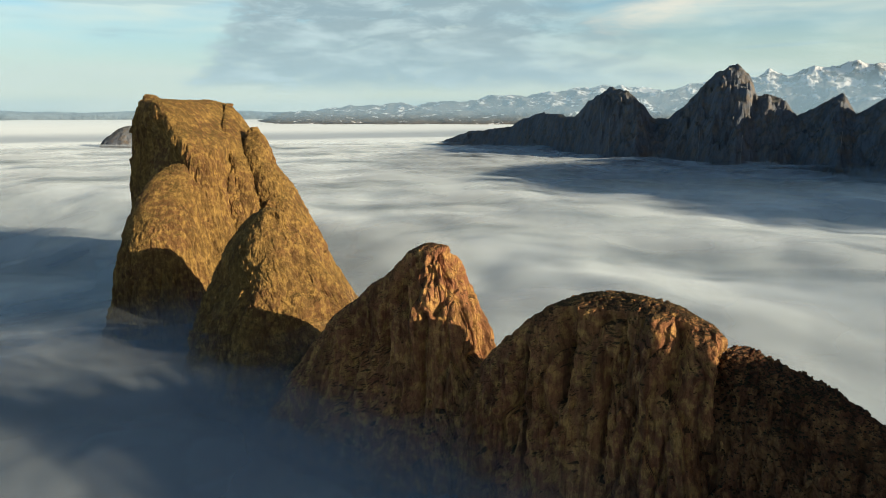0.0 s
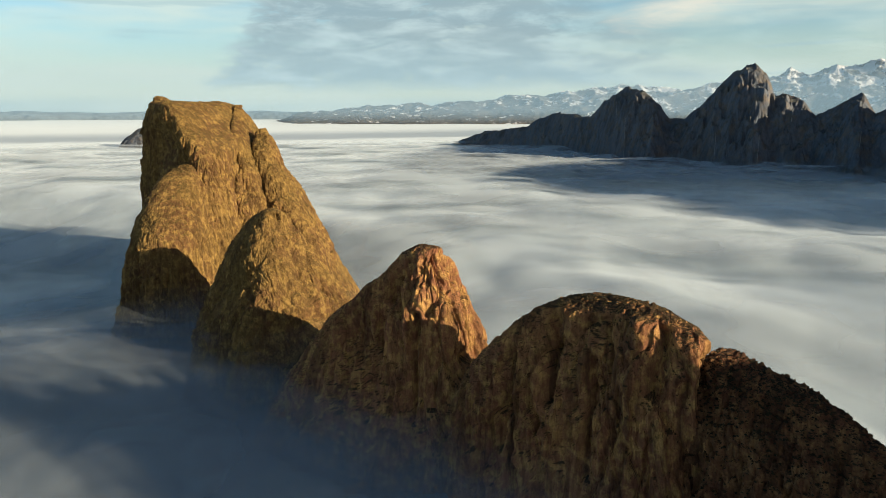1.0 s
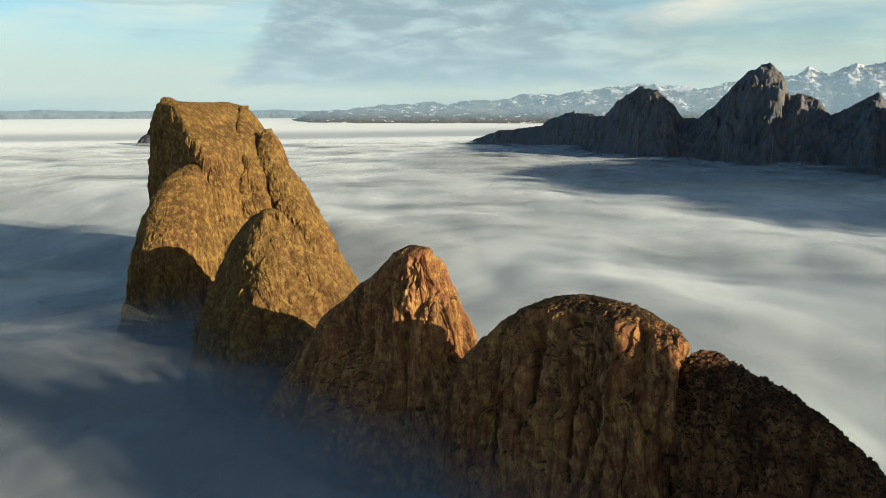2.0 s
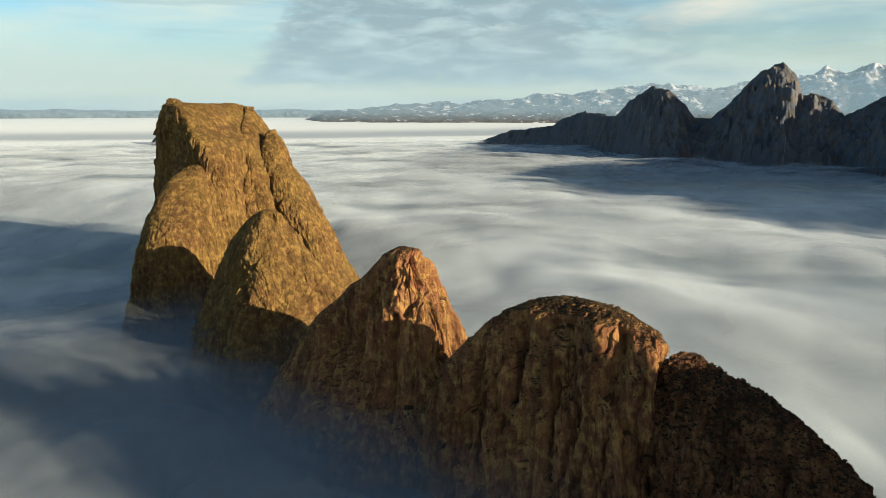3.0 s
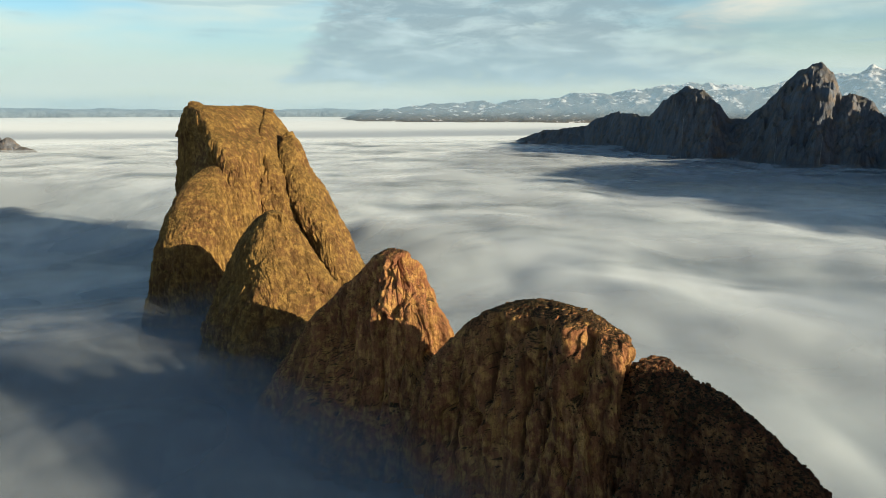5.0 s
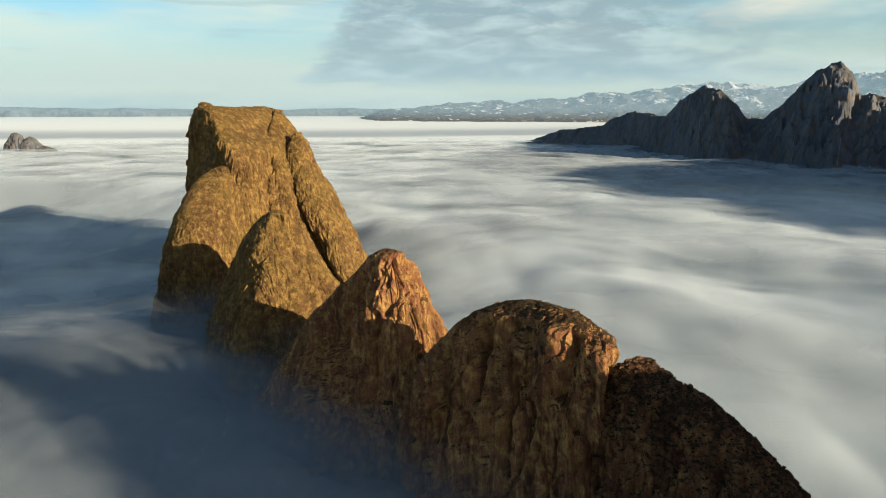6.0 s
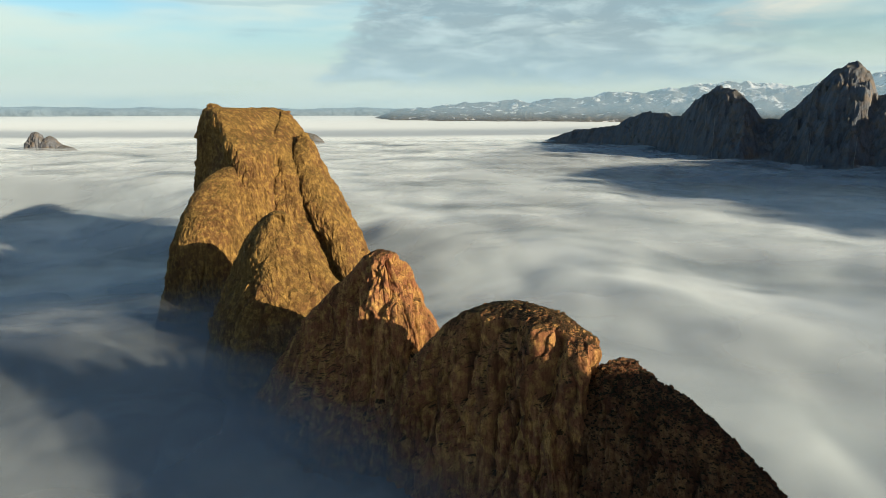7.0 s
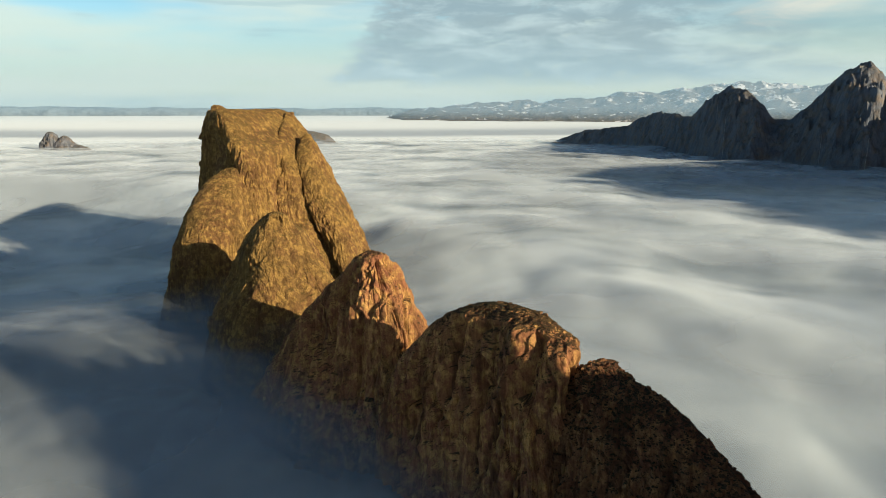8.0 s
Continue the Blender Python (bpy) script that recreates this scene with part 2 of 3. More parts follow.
# ---- materials ----
def rock_material(name, tones, lichen, grain=1.0, bump=0.8, dark=0.6, snow=None, cracked=0.35, growth=(0.40, 0.58)):
    m = bpy.data.materials.new(name)
    m.use_nodes = True
    N = Nodes(m.node_tree)
    at = N.vec("MULTIPLY", N.add("ShaderNodeTexCoord").outputs["Object"], (grain, grain, grain))
    down = N.vec("MULTIPLY", at, (1, 1, 0.09))
    big = N.noise(at, 0.05, 4.0)
    mid = N.noise(at, 0.38, 6.0, 0.62)
    small = N.noise(at, 1.9, 8.0, 0.72)
    run = N.noise(down, 0.2, 4.0, 0.55, 0.5)
    seam = N.math("ABSOLUTE", N.math("SUBTRACT", N.noise(down, 0.34, 3.0, 0.5, 0.2), 0.5))
    chip = N.math("ABSOLUTE", N.math("SUBTRACT", N.noise(N.vec("MULTIPLY", at, (1, 1, 0.45)), 0.5, 3.0, 0.5, 0.6), 0.5))
    col = N.mix(N.step(big, 0.38, 0.62), rgb(*tones[0]), rgb(*tones[1]))
    col = N.mix(N.step(mid, 0.42, 0.66), col, rgb(*tones[2]))
    col = N.mix(N.math("MULTIPLY", N.step(run, 0.50, 0.60), dark), col, rgb(*(0.38 * v for v in tones[0])))
    up = N.add("ShaderNodeSeparateXYZ", {0: N.add("ShaderNodeNewGeometry").outputs["Normal"]}).outputs[2]
    flat_up = N.math("MULTIPLY", N.step(up, 0.56, 0.86), N.step(N.noise(at, 0.55, 6.0, 0.72), *growth))
    col = N.mix(N.math("MULTIPLY", flat_up, 0.85), col, rgb(*lichen))
    col = N.mix(N.step(small, 0.46, 0.66, 0.0, 0.34), col, N.mix(1.0, col, rgb(0.48, 0.46, 0.42), "MULTIPLY"))
    thin = N.noise(down, 0.95, 5.0, 0.65, 0.3)
    col = N.mix(N.step(thin, 0.42, 0.62, 0.0, 0.42), col, N.mix(1.0, col, rgb(0.42, 0.40, 0.38), "MULTIPLY"))
    crack = N.math("MAXIMUM", N.step(seam, 0.022, 0.004, 0.0, 0.8 * cracked), N.step(chip, 0.012, 0.003, 0.0, 0.35 * cracked))
    col = N.mix(crack, col, rgb(*(0.2 * v for v in tones[0])))
    if snow:
        z = N.add("ShaderNodeSeparateXYZ", {0: N.add("ShaderNodeNewGeometry").outputs["Position"]}).outputs[2]
        lie = N.math("ADD", N.noise(at, snow[2], 6.0, 0.65), N.math("ADD", N.math("MULTIPLY", z, 1 / 1400), N.math("MULTIPLY", up, 0.25)))
        col = N.mix(N.step(lie, snow[0], snow[1]), col, rgb(0.80, 0.82, 0.86))
    h = N.math("ADD", N.math("MULTIPLY", small, 0.85), N.math("ADD", N.math("MULTIPLY", mid, 0.8), N.math("MULTIPLY", run, 0.4)))
    h = N.math("SUBTRACT", h, N.math("MULTIPLY", crack, 0.35))
    bmp = N.add("ShaderNodeBump", {"Height": h, "Strength": bump, "Distance": 1.7 / grain})
    b = N.add("ShaderNodeBsdfPrincipled", {"Base Color": col, "Roughness": 0.92, "Normal": bmp.outputs[0]})
    b.inputs["Specular IOR Level"].default_value = 0.2
    N.add("ShaderNodeOutputMaterial", {0: b.outputs[0]})
    return m


granite = rock_material("brown_granite", ((0.185, 0.10, 0.041), (0.225, 0.142, 0.046), (0.39, 0.25, 0.08)), (0.12, 0.088, 0.024), bump=0.95, dark=0.42)
red_granite = rock_material("red_brown_granite", ((0.325, 0.142, 0.075), (0.41, 0.198, 0.09), (0.62, 0.37, 0.13)), (0.045, 0.036, 0.015), bump=0.95, growth=(0.28, 0.46))
heath = rock_material("heath", ((0.034, 0.024, 0.013), (0.042, 0.033, 0.016), (0.058, 0.042, 0.02)), (0.036, 0.034, 0.014), grain=3.0, cracked=0.0)
# rock with heath; darker than the domes, as the shoulder's shade is in its colour
shaded_heath_rock = rock_material("shaded_heathy_rock", ((0.15, 0.064, 0.034), (0.20, 0.094, 0.045), (0.30, 0.165, 0.07)), (0.034, 0.027, 0.012), bump=0.8, growth=(0.38, 0.54))
# dark far rock; the blue-grey of distance haze is put into its colour
hazed_rock = rock_material("hazed_dark_granite", ((0.115, 0.142, 0.185), (0.135, 0.152, 0.185), (0.165, 0.145, 0.128)), (0.115, 0.12, 0.11), grain=0.16, bump=0.5, dark=0.35, cracked=0.3)
snow_rock = rock_material("snowy_rock", ((0.10, 0.12, 0.145), (0.135, 0.145, 0.16), (0.19, 0.17, 0.15)), (0.13, 0.13, 0.12), grain=0.05, snow=(0.87, 0.955, 0.28), cracked=0.0)


def fog_material(name, alpha=None, detail=6.0):
    m = bpy.data.materials.new(name)
    m.use_nodes = True
    N = Nodes(m.node_tree)
    at = N.add("ShaderNodeTexCoord").outputs["Object"]
    body = N.add("ShaderNodeBsdfDiffuse", {"Color": rgb(0.455, 0.545, 0.62)}).outputs[0]
    glow = N.add("ShaderNodeBsdfTranslucent", {"Color": rgb(0.455, 0.545, 0.62)}).outputs[0]
    mixed = N.add("ShaderNodeMixShader", {0: 0.22, 1: body, 2: glow}).outputs[0]
    soft = N.add("ShaderNodeBsdfSheen", {"Color": rgb(0.72, 0.82, 0.92), "Roughness": 0.6}).outputs[0]
    mixed = N.add("ShaderNodeMixShader", {0: 0.27, 1: mixed, 2: soft}).outputs[0]
    if alpha:
        seed, scale, lo, hi, most, inner, outer, centre = alpha
        n = N.noise(N.vec("ADD", at, (seed * 91.0, seed * 37.0, seed * 11.0)), scale, detail, 0.52, 0.4)
        a = N.math("MULTIPLY", N.step(n, lo, hi), most)
        off = N.add("ShaderNodeVectorMath", {0: at, 1: (*centre, 0)}, operation="DISTANCE").outputs["Value"]
        a = N.math("MULTIPLY", a, N.step(off, outer, inner))
        clear = N.add("ShaderNodeBsdfTransparent").outputs[0]
        mixed = N.add("ShaderNodeMixShader", {0: a, 1: clear, 2: mixed}).outputs[0]
    N.add("ShaderNodeOutputMaterial", {0: mixed})
    return m


# ---- the sea of fog ----
def fog_sheet(name, z, material, inner, outer, rings, spokes, waves, label, seed=0.0, centre=(30, 0), within=5000.0):
    r = inner * (outer / inner) ** np.linspace(0, 1, rings)
    r = r[r <= within]
    r[0] = 0.01
    a = np.linspace(0, 2 * np.pi, spokes, endpoint=False)
    x, y = centre[0] + r[:, None] * np.cos(a), centre[1] + r[:, None] * np.sin(a)
    p = np.stack([x, y, np.zeros_like(x)], -1).reshape(-1, 3) + seed
    h = np.zeros(len(p))
    for size, amount in waves:
        q = p / size
        q[:, 1] *= 0.8
        h += amount * (fbm(q + size, 3, 0.45) if size > 200 else 2.4 * np.abs(perlin(q + size)) + 0.5 * fbm(2.2 * q + size, 2) - 0.6)
    rr = np.repeat(r, spokes)
    h = h * np.clip(1.15 - rr / 4600, 0.2, 1) + 62 * np.clip((rr - 1800) / 3100, 0, 1) ** 1.6
    # the fog sinks at the tower's foot; the deep hollow beyond is shaped to lengthen the tower's shadow
    wx, wy = p[:, 0] - seed, p[:, 1] - seed
    h = h - 8 * np.exp(-((wx + 70) ** 2 + (wy - 415) ** 2) / 70.0**2)
    h = h - 48 * np.exp(-(((wx + 500) * 0.883 + (wy - 600) * -0.469) / 380.0) ** 4 - (((wx + 460) * 0.469 + (wy - 590) * 0.883) / 210.0) ** 4)
    g = np.stack([x, y, z + h.reshape(x.shape)], -1)
    me = mesh_grid(name, g[:, ::-1], cap=False)
    return tagged(part(name, me, material), label, "fog", kind="stuff")


SWELL = ((400, 9.0), (170, 5.0), (75, 2.4))
fog_sheet("fog_sea", 0.0, fog_material("fog"), 20, 4950, 300, 640, SWELL, "soft rolling sea of white fog between the peaks")
for k in range(13):
    mat = fog_material("mist", (k + 1.0, 0.018, 0.28, 0.66, 0.28 - 0.016 * k, 70, 170, (-105, 165)))
    fog_sheet("mist", 2.0 + 2.1 * k, mat, 12, 180, 50, 110, ((150, 9.0), (45, 3.0)), "thin drifting veil of mist above the fog", seed=50.0 * k, centre=(-105, 165))
for k in range(6):
    mat = fog_material("mist", (k + 61.0, 0.02, 0.30, 0.66, 0.34 - 0.03 * k, 50, 135, (-150, 325)))
    fog_sheet("mist", 2.5 + 2.6 * k, mat, 12, 140, 40, 90, ((120, 7.0), (45, 3.0)), "pale mist round the foot of the tower", seed=1300.0 + 60 * k, centre=(-150, 325))

for k in range(3):
    mat = fog_material("mist", (k + 21.0, 0.0085 - 0.001 * k, 0.42, 0.66, 0.5, 1500, 2300, (150, 600)), detail=2.5)
    fog_sheet("mist", 3.0 + 3.5 * k, mat, 20, 4950, 300, 640, SWELL, "soft veil of mist drifting over the fog", within=2400.0)
for k in range(5):
    mat = fog_material("mist", (k + 41.0, 0.012, 0.30, 0.62, 0.46, 330, 640, (430, 1480)))
    fog_sheet("mist", 2.0 + 4.2 * k, mat, 30, 660, 60, 140, ((150, 10.0), (60, 3.0)), "low mist clinging to the foot of the far range", seed=700.0 + 70 * k, centre=(430, 1480))

# ---- the near ridge ----
ridge = tagged(new("rock_ridge"), "long brown granite ridge of steep domes rising out of fog", "mountain")


def rock_peak(name, bodies, label, at, material=granite, **how):
    grids = [weather(loft(**b), at, seed=13.0 * i, **how) for i, b in enumerate(bodies)]
    for g in grids:
        part(name, mesh_grid(name, g, smooth=False), material, ridge, label)
    return grids


def rubble(name, grid, count, sizes, lowest, seed, material, label, flat=1.0, level=0.22):
    """Loose broken rocks lying on the less steep ground of a peak, as one mesh."""
    rng = np.random.RandomState(seed)
    n = grid_normals(grid)
    ok = np.argwhere((n[..., 2] > level) & (grid[..., 2] > lowest))
    ok = ok[rng.randint(0, len(ok), count)]
    spots = grid[ok[:, 0], ok[:, 1]]
    f = (1 + 5**0.5) / 2
    ico = np.array([(-1, f, 0), (1, f, 0), (-1, -f, 0), (1, -f, 0), (0, -1, f), (0, 1, f), (0, -1, -f), (0, 1, -f), (f, 0, -1), (f, 0, 1), (-f, 0, -1), (-f, 0, 1)]) / 1.9
    tris = np.array([(0, 11, 5), (0, 5, 1), (0, 1, 7), (0, 7, 10), (0, 10, 11), (1, 5, 9), (5, 11, 4), (11, 10, 2), (10, 7, 6), (7, 1, 8), (3, 9, 4), (3, 4, 2), (3, 2, 6), (3, 6, 8), (3, 8, 9), (4, 9, 5), (2, 4, 11), (6, 2, 10), (8, 6, 7), (9, 8, 1)])
    size = sizes[0] + (sizes[1] - sizes[0]) * rng.rand(count) ** 2.5
    shape = ico[None] * (1 + 0.5 * (rng.rand(count, 12, 1) - 0.5)) * (0.6 + 0.8 * rng.rand(count, 1, 3)) * size[:, None, None] * np.array([1, 1, flat])
    a = rng.rand(count) * 6.28
    c, d = np.cos(a)[:, None], np.sin(a)[:, None]
    v = np.stack([shape[..., 0] * c - shape[..., 1] * d, shape[..., 0] * d + shape[..., 1] * c, shape[..., 2]], -1) + spots[:, None]
    me = bpy.data.meshes.new(name)
    me.from_pydata(v.reshape(-1, 3).tolist(), [], (tris[None] + 12 * np.arange(count)[:, None, None]).reshape(-1, 3).tolist())
    tagged(part(name, me, material, ridge, label), kind="stuff")


# sections: z, left, right, front, back, from the place given
TOWER_CLEFTS = [
    ((-114.5, 388, 92), (-112, 380, 77), 2.4, 3.0), ((-112, 380, 77), (-107, 372, 64), 3.4, 3.0), ((-107, 372, 64), (-98, 368, 46), 4.0, 3.0), ((-98, 368, 46), (-85, 366, 30), 4.0, 3.0),
    ((-156, 396, 104), (-149, 383, 86), 7.5, 7.0), ((-149, 383, 86), (-141, 372, 72), 7.0, 8.0)]
rock_peak("summit_tower", [
    dict(rows=[(-40, -80, 41.9, -24.1, 104), (5, -71.8, 32.2, -17.7, 98), (24.9, -68.6, 24.5, -14.1, 94.1), (49.8, -65.4, 15.8, -8.6, 88.2), (75.7, -63.5, 7.9, -5.5, 80.3), (84.7, -62.4, 1.5, -4.7, 77.3), (92.7, -59.5, -9.3, -3.9, 73.4), (102.7, -54.2, -20.4, -1.5, 69.4), (106.6, -48.7, -26.7, 2.3, 66), (107.6, -40.6, -32.5, 7.5, 60.2)], turn=(-39.1, 76.7), power=4.5, near=0.2, cols=600, levels=270, shift=(17, -46, 0)),
    dict(rows=[(-40, -31.1, 41.5, -109.9, -20.9), (5.1, -19, 35.3, -96.9, -20.4), (25.7, -15.1, 30.7, -92.8, -21.7), (46.2, -10.7, 26.7, -84.7, -23.1), (61.5, -5.5, 22.8, -70.8, -21), (71.8, 0.5, 18.7, -54.9, -21.4), (76.9, 5.1, 14.8, -40.8, -21.8), (77.9, 5.1, 10.8, -32.4, -24.2)], power=2.2, near=0.35, cols=440, levels=200),
    dict(rows=[(-40, -4.9, 105.5, -23.9, 50.2), (0, 4, 80.4, -24.1, 45.8), (25, 14, 64, -46, 41.1), (50.1, 19, 50.6, -36, 39.1), (75.1, 21, 37.3, -22, 37.8), (92.1, 16.5, 25.3, -4, 35.7), (101.2, 14.5, 19.1, 11.8, 34.3), (105.2, 15.2, 14.9, 20.5, 29.6)], power=2.4, near=0.35, cols=360, levels=220),
    dict(rows=[(84, -12, 14, -12, 14), (95, -9, 11, -8, 11), (102, -7, 9, -6, 9), (106.5, -4.5, 7, -4, 6), (109, -2.6, 4, -2, 3), (109.8, -0.8, 0.8, -0.5, 0.5)], cols=120, levels=50, shift=(-17, -10, 0)),
    # unseen ridge behind the tower, added to widen its shadow on the fog
    dict(rows=[(-40, -40, 40, 50, 150), (5, -30, 34, 55, 130), (40, -24, 26, 60, 116), (62, -20, 20, 64, 106), (76, -14, 13, 70, 98), (82, -3, 3, 80, 88)], cols=120, levels=60),
    dict(rows=[(-40, 80, 112, -48, 10), (5, 68, 88, -39, 8), (18, 62, 79, -37, 8), (32, 53, 72, -34, 8), (46, 44, 66, -30, 8), (60, 37, 56.5, -24, 8), (71, 33, 49.5, -17.5, 8), (80, 30.5, 44.5, -10, 8), (88, 31, 39, 0, 6), (92, 33, 36, 4, 7)], power=2.7, cols=200, levels=160),
    # second unseen back ridge, added to carry that shadow farther left
    dict(rows=[(-40, -34, 36, -130, 120), (10, -29, 31, -126, 108), (50, -24, 25, -122, 100), (80, -19, 20, -117, 92), (98, -13, 14, -110, 82), (104, -4, 4, -95, 60)], turn=25, cols=160, levels=70, shift=(-82, 200, 0)),
], "tall flat-topped granite tower lit by low sun", (-140, 396, 0), lumps=2.5, grooves=1.1, rough=0.7, fine=0.3, lines=TOWER_CLEFTS)
rock_peak("dome", [
    dict(rows=[(-40, -42.1, 49.1, -44.8, 47.9), (5, -32.2, 37.4, -32.7, 36.1), (24.2, -28.9, 27.4, -27.7, 25.6), (40.3, -22.5, 18.9, -20, 16.2), (53.4, -15.7, 10.3, -15.3, 9.1), (61.5, -9.5, 4.4, -9.8, 3.7), (65.3, -4, 4, -6, -0.5), (66.2, -0.5, 2.5, -3.4, -2)], turn=-50, power=3.8, near=0.1, cols=620, levels=270),
], "pointed granite dome with a sunlit face", (-60, 256, 0), lumps=2.0, grooves=1.5, rough=0.75, fine=0.3)
rock_peak("dome", [
    dict(rows=[(-40, -78.6, 34.6, -41.2, 42.3), (5.1, -64.6, 23.8, -23.3, 34.9), (32.6, -44.8, 13.9, -10.5, 20), (46.8, -29.1, 9.2, -8.6, 13), (56, -14.9, 5.3, -6.6, 8), (61.8, -8, 4, -5.8, 4.6), (64.4, -4, 3.3, -3.8, 1.8), (65.4, -0.8, 1.8, -1.8, -0.2)], turn=-35, power=2.7, near=0.15, cols=700, levels=280),
], "rounded granite dome, one side glowing in the sun", (-1, 190, 0), red_granite, lumps=2.0, grooves=1.9, rough=0.75, fine=0.28, lines=[
    ((-11.6, 189, 55), (-17, 193, 36), 0.9, 3.5), ((-17, 193, 36), (-20, 188, 18), 1.0, 3.5), ((-4.8, 183, 47), (-6.6, 182, 20), 0.9, 3.2), ((-25, 198, 38), (-28, 190, 18), 1.0, 3.5), ((8, 170, 36), (2, 163, 15), 1.6, 4.0)])
broad = rock_peak("dome", [
    dict(rows=[(-40, -44.3, 46.1, -23.8, 39.3), (4.9, -41.1, 38.3, -17.4, 27.8), (29.6, -34.7, 31.6, -14.4, 12), (45.5, -23.8, 25.8, -10.8, 6.5), (53.3, -14.9, 25.4, -7.7, 4.5), (56.8, -8.3, 20.1, -6.1, 3.5), (58.3, -3.5, 9.9, -2.8, 3.1), (58.8, -1, 2.3, 1, 3.4)], turn=-33, power=3.0, near=0.3, cols=820, levels=310),
], "broad shadowed granite dome with vertical clefts", (38, 160, 0), red_granite, lumps=2.0, grooves=1.9, rough=0.75, fine=0.28, lines=[
    ((29.6, 163, 58), (28.3, 158, 49), 1.3, 6.0), ((28.3, 158, 49), (26.7, 155, 36), 1.2, 5.0), ((18.8, 162, 45), (15.5, 158, 22), 1.0, 4.0), ((36, 150, 47), (34, 147, 20), 1.0, 3.6),
    ((48, 150, 58), (43.3, 145, 43), 2.6, -4.6), ((52.5, 149, 58), (48, 143, 43), 1.8, 4.5), ((57, 147, 56), (53.5, 142, 46), 1.8, -3.4), ((59.5, 144, 44), (57, 138, 28), 1.5, 3.0)])
shoulder = rock_peak("shoulder", [
    dict(rows=[(-40, -30.5, 64.1, -27.1, 35.6), (4.8, -23, 48.1, -20.4, 25.2), (21.3, -19.2, 38.5, -17.5, 16.9), (32.9, -17, 27.9, -13.9, 10), (40.6, -14.6, 18.1, -10, 5), (45.5, -12.5, 6.4, -7.4, 3.1), (47.9, -11.1, -2.6, -4.4, 4.5), (48.6, -9.7, -5.3, -0.9, 6.5)], turn=-36, power=2.2, near=0.4, cols=700, levels=240),
], "dark boulder-strewn shoulder sloping down", (70, 142, 0), shaded_heath_rock, lumps=2.2, grooves=1.9, rough=1.8, fine=0.4, lines=[((80, 126, 41), (77, 120, 26), 0.9, 3.0), ((59.5, 144, 43), (56, 137, 28), 1.4, 2.5)])

rubble("rubble", shoulder[0], 3000, (0.12, 0.62), 8, 5, shaded_heath_rock, "loose broken rocks on the shoulder", level=0.1)
rubble("heath", shoulder[0], 6000, (0.14, 0.45), 20, 15, heath, "dark low heath between the rocks", 0.5, 0.35)
rubble("heath", broad[0], 7000, (0.08, 0.22), 50, 16, heath, "dark low heath along the crest of the dome", 0.4, 0.5)
# out of view: added so that its outline shades the domes and near fog
rock_peak("unseen_shade_dome", [
    dict(rows=[(-40, -95, 150, -60, 60), (5, -85, 125, -52, 52), (40, -58, 100, -42, 42), (62, -48, 86, -35, 35), (82, -22, 71, -28, 28), (90.5, -13, 64, -25, 25), (94.0, -8, 51, -23, 23), (116, 6, 47, -20, 20), (142, 14, 42, -13, 13), (156, 22, 32, -3, 3)], turn=60, power=2.2, cols=220, levels=110),
], "unseen granite dome right of view, added to shade the ridge and fog", (190, 23, 0), red_granite, lumps=1.5)
# hidden behind the pointed dome, added to cast shade on the tower's lower front
rock_peak("col", [
    dict(rows=[(-40, -34, 30, -30, 34), (10, -26, 24, -26, 30), (30, -20, 22, -20, 22), (45, -13, 16, -14, 15), (54, -8, 11, -9, 9), (58, -2, 4, -3, 3)], power=2.4, cols=180, levels=90),
], "hidden rock behind the pointed dome, added to shade the tower's foot", (-73, 280, 0), lumps=1.0)

# ---- the range across the fog ----
mountains = tagged(new("mountain_range"), "dark shaded range of granite peaks standing out of fog", "mountain range")

# the crest: degrees from north, distance, height; past 32 degrees unseen, added to shade the fog
CREST = [(-0.6, 2300, 2), (2.0, 2200, 44), (5.4, 2060, 60), (6.1, 2020, 80), (8.0, 1920, 102), (9.8, 1760, 88), (10.6, 1700, 95), (11.3, 1650, 124), (13.1, 1570, 154),
         (15.0, 1530, 130), (16.2, 1515, 88), (17.3, 1505, 88), (18.4, 1500, 110), (19.7, 1495, 150), (20.7, 1485, 174), (21.3, 1480, 184), (22.0, 1470, 184), (22.7, 1460, 168), (23.4, 1445, 124), (24.1, 1430, 128),
         (25.2, 1415, 116), (26.1, 1405, 90), (27.0, 1395, 104), (28.8, 1385, 127), (29.7, 1360, 95), (31.4, 1300, 118), (36.0, 1250, 170), (44.0, 1190, 230), (53.0, 1150, 270), (64.0, 1080, 240), (71.0, 1040, 190), (76.0, 1020, 60)]


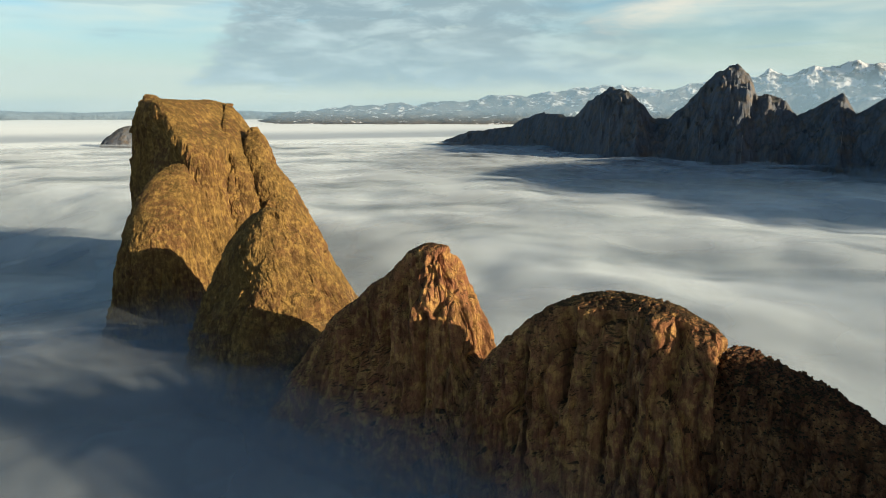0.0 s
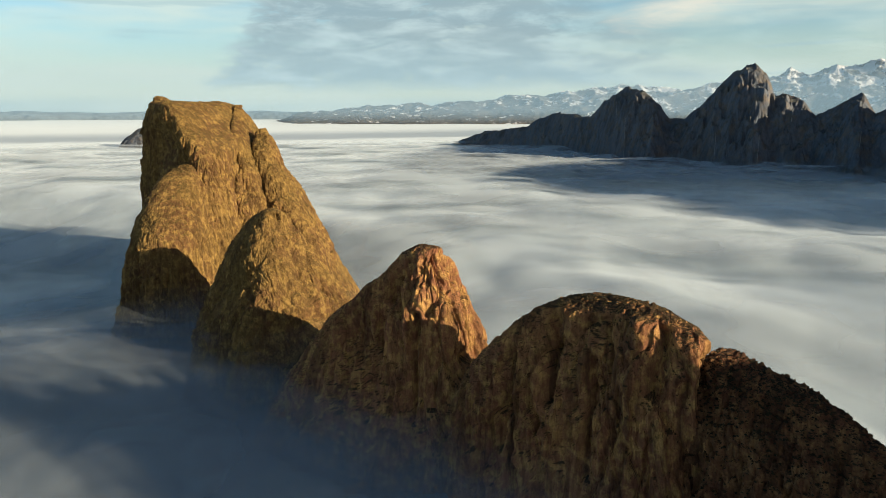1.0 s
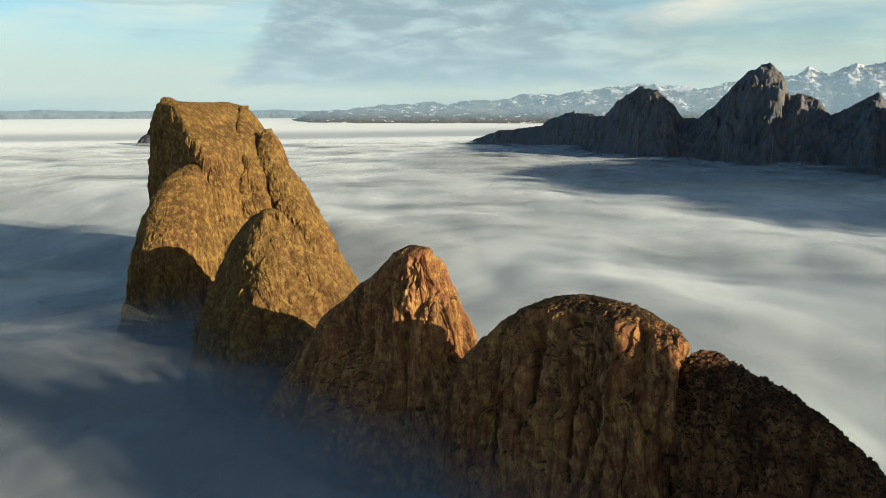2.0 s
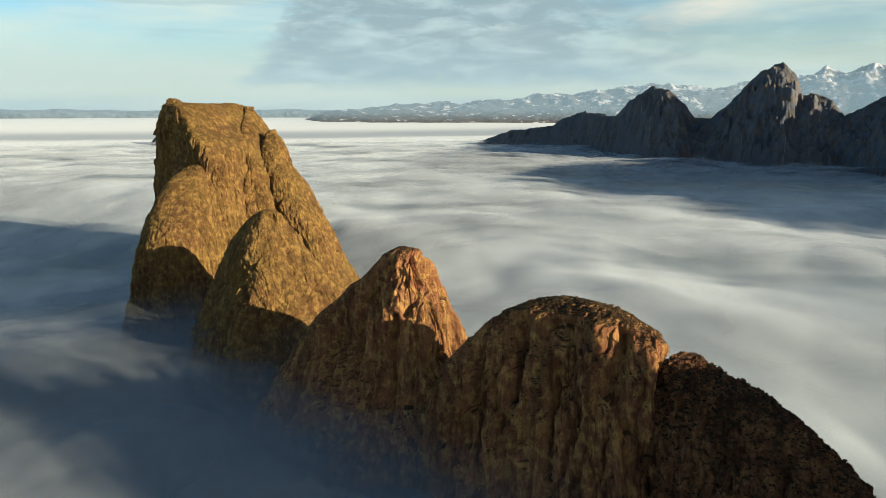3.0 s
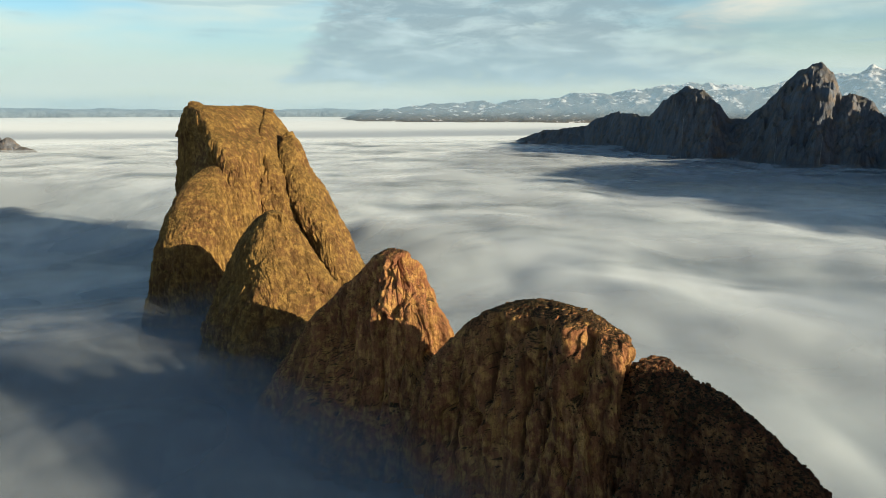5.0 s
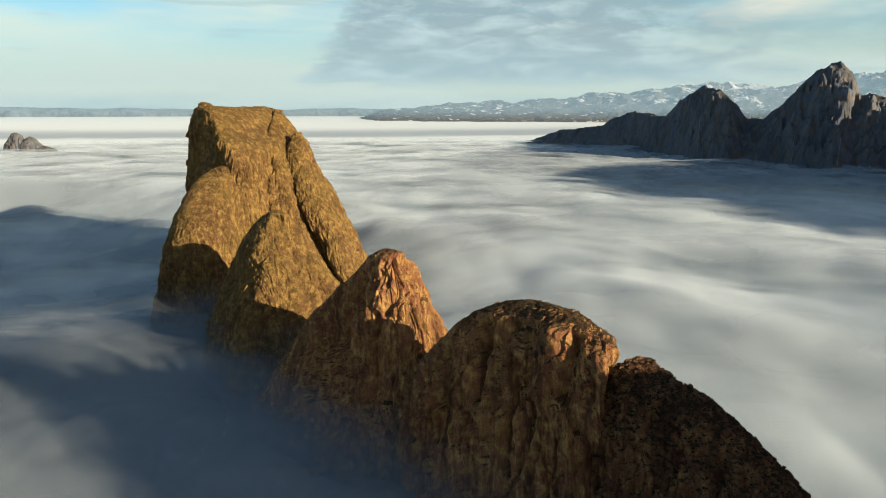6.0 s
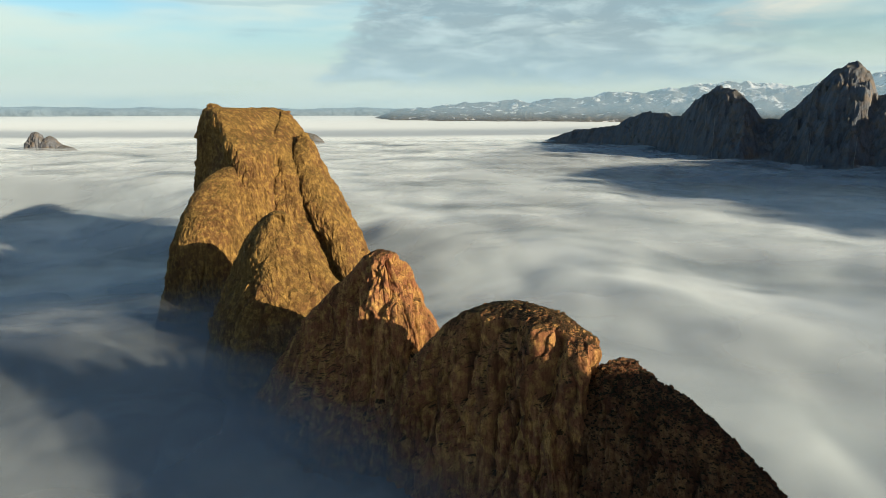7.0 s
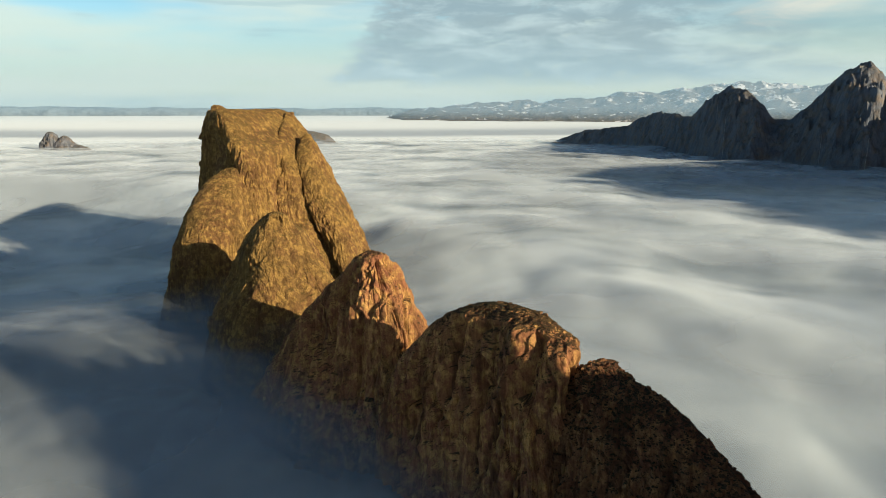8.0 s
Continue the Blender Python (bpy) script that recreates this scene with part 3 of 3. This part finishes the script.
def far_wall(name, lo, hi, label, cols):
    """A stretch of the range between two bearings, with gullied faces on both sides of its crest."""
    c = np.array(CREST, float)
    az_ = np.linspace(lo, hi, cols)
    top = np.interp(az_, c[:, 0], c[:, 2])
    soft_top = np.convolve(np.pad(top, 6, mode="edge"), np.ones(7) / 7, "same")[6:-6]
    top = 0.5 * top + 0.5 * soft_top
    far = np.interp(az_, c[::3, 0], c[::3, 1])
    w = np.linspace(-1, 1, 110)
    w = np.sign(w) * np.abs(w) ** 1.15
    half = 45 + 0.75 * top
    r = far[None] + w[:, None] * half[None]
    a = np.radians(az_)
    x, y = r * np.sin(a), r * np.cos(a)
    shape = 1 - np.abs(w)[:, None] ** 1.25
    z = -35 + (top[None] + 35) * shape
    p = np.stack([x, y, z * 0.35], -1).reshape(-1, 3)
    rough = (ridged(p / 70.0, 5, 0.62) + 0.9).reshape(x.shape)
    fine = fbm(p / 17.0, 3, 0.6).reshape(x.shape)
    bulge = np.clip(np.abs(w) * 4.0, 0.22, 1)[:, None]
    z = z + (rough * 29 * bulge + fine * 6 * (0.35 + 0.65 * bulge)) * np.clip(top / 90, 0.35, 1.3)[None]
    for bearing, start, end, width in FALLS:
        if lo < bearing < hi:
            c = int(np.argmin(np.abs(az_ - bearing)))
            rows_ = [k for k in range(len(w)) if -end < w[k] < -start]
            mid = np.stack([x, y, z], -1)[rows_, c]
            toward = -mid / np.linalg.norm(mid, axis=1)[:, None]
            side = np.stack([math.cos(radians(bearing)), -math.sin(radians(bearing)), 0]) * width
            sway = 1.5 * perlin(mid / 9.0)[:, None] * side
            strip = np.stack([mid - side + sway, mid + 0.5 * toward + sway, mid + side + sway], 1) + 3.0 * toward[:, None]
            me = mesh_grid("waterfall", strip[:, ::-1], wrap=False)
            falls.append((me, name))
    peak = part(name, mesh_grid(name, np.stack([x, y, z], -1)[:, ::-1], wrap=False), hazed_rock, mountains, label)
    for me, _ in falls:
        part("waterfall", me, white_water, peak, "thin white stream down the dark rock")
    falls.clear()
    return peak


# thin streams: bearing, from and to down the face, half width
FALLS = [(13.0, 0.5, 0.85, 0.25), (12.3, 0.3, 0.6, 0.2), (19.6, 0.6, 0.8, 0.3), (22.6, 0.65, 0.92, 0.28), (21.5, 0.15, 0.35, 0.25), (24.6, 0.18, 0.4, 0.25), (29.0, 0.5, 0.7, 0.3)]
falls = []
white_water = rock_material("white_water", ((0.3, 0.31, 0.32), (0.36, 0.37, 0.38), (0.45, 0.46, 0.47)), (0.5, 0.5, 0.5), grain=0.6, dark=0.5, cracked=0.0)


for name, lo, hi, label, cols in [
    ("foothill", -0.6, 5.8, "low dark foothill", 90), ("foothill", 5.8, 10.4, "dark foothill with a small knob", 80), ("peak", 10.4, 16.8, "dome-shaped peak with a brown lit edge", 130),
    ("peak", 16.8, 23.5, "highest pointed peak, streaked with pale gullies", 140), ("peak", 23.5, 26.1, "jagged side peak", 60), ("peak", 26.1, 29.8, "blunt side peak", 80), ("peak", 29.8, 76.0, "dark peaks at the near end of the range", 320),
]:
    far_wall(name, lo, hi, label, cols)

# ---- rock islands ----
def island(at, humps, label):
    isle = tagged(new("rock_island"), label, "rock")
    for i, (dx, dy, top, half) in enumerate(humps):
        rows = [(-20 + (top + 20) * u, -half * w, half * w, -0.7 * half * w, 0.7 * half * w) for u, w in ((0, 1.5), (0.4, 1.2), (0.65, 0.9), (0.85, 0.55), (0.96, 0.25), (1.0, 0.05))]
        g = weather(loft(rows, 0, 2.0, 160, 60), (at[0] + dx, at[1] + dy, 0), lumps=3.0, grooves=1.5, scale=3.0, seed=i * 7.0)
        part("hump", mesh_grid("hump", g), hazed_rock, isle)


island((-1293, 1658, 0), [(-18, 0, 44, 26), (22, 4, 36, 32), (62, 0, 14, 34)], "small dark rock island rising from the fog")
island((-850, 2100, 0), [(-60, 0, 62, 70), (60, 40, 40, 80)], "low dark rock island half hidden behind the tower")

# ---- haze between the ranges ----
def haze(name, off, west, east, density, low, full, fade, top, label):
    """An upright see-through sheet that stands in for haze by its blue colour, off metres away along its normal,
    between two bearings; it thins towards its rims.
    """
    nx, ny = math.sin(radians(20.5)), -math.cos(radians(20.5))
    a = np.radians(np.linspace(west, east, 60))
    r = -off / (nx * np.sin(a) + ny * np.cos(a))
    z = np.linspace(-10, top, 8)
    g = np.stack([np.repeat((r * np.sin(a))[None], 8, 0), np.repeat((r * np.cos(a))[None], 8, 0), np.repeat(z[:, None], 60, 1)], -1)
    m = bpy.data.materials.new(name)
    m.use_nodes = True
    N = Nodes(m.node_tree)
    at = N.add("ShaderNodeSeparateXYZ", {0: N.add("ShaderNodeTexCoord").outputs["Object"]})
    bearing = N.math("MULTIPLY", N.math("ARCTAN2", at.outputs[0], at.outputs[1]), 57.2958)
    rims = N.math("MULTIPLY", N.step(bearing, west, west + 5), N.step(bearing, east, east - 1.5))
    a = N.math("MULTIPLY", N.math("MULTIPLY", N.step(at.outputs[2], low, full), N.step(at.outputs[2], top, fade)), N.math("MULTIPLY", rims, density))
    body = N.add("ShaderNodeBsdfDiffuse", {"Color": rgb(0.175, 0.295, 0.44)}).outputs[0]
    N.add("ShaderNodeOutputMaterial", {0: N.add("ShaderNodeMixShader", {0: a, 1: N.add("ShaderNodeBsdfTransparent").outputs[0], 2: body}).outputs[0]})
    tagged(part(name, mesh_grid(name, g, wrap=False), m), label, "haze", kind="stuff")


haze("haze", 2400, -64, 33, 0.50, 50, 112, 190, 420, "see-through blue sheet standing in for haze before the distant ranges")

# ---- the distant snowy range ----
def snowy_range():
    n, rows_n = 900, 90
    azs = np.radians(np.linspace(-15, 40, n))
    keys = np.array([(-15, 30), (-13, 80), (-11, 100), (-6.5, 128), (-2, 145), (3, 172), (8, 205), (12.5, 235), (17, 235), (20, 255), (24, 300), (28, 335), (31, 330), (40, 300)])
    crest = np.interp(np.degrees(azs), keys[:, 0], keys[:, 1])
    w = np.linspace(0, 1, rows_n)
    r = 4000 + 880 * w
    x, y = r[:, None] * np.sin(azs), r[:, None] * np.cos(azs)
    p = np.stack([x, y, np.zeros_like(x)], -1).reshape(-1, 3)
    rise = np.clip(w / 0.75, 0, 1) ** 0.8 * np.where(w > 0.75, 1 - (w - 0.75), 1)
    z = 10 + (crest[None] - 10) * rise[:, None] + ((ridged(p / 330.0, 5) + 0.75).reshape(x.shape) * (14 + 0.24 * crest[None]) * (0.35 + 0.65 * rise[:, None]))
    me = mesh_grid("snowy_range", np.stack([x, y, z], -1)[:, ::-1], wrap=False)
    tagged(part("snowy_range", me, snow_rock), "distant hazy mountain range with snow on its crests", "mountain range", kind="structure")


snowy_range()


def far_hills():
    """Low hills at the very edge of sight; the pale blue of haze is in their colour."""
    n = 500
    azs = np.radians(np.linspace(-62, -9, n))
    top = 108 + 34 * fbm(np.stack([np.degrees(azs) / 6.0, azs * 0, azs * 0], -1), 4) + 16 * np.abs(perlin(np.stack([np.degrees(azs) / 11.0, azs * 0 + 4, azs * 0], -1)))
    r = np.array([4780, 4840, 4900, 4940])
    lift = np.array([0, 0.75, 1.0, 0.9])
    x, y = r[:, None] * np.sin(azs), r[:, None] * np.cos(azs)
    z = 20 + (top - 20) * lift[:, None]
    hill = rock_material("haze_blue_hills", ((0.19, 0.26, 0.33), (0.21, 0.275, 0.335), (0.22, 0.28, 0.33)), (0.21, 0.27, 0.32), grain=0.03, cracked=0.0)
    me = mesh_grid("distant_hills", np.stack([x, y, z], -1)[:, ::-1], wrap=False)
    tagged(part("distant_hills", me, hill), "faint hills on the horizon, haze blue put into their colour", "hills", kind="structure")


far_hills()
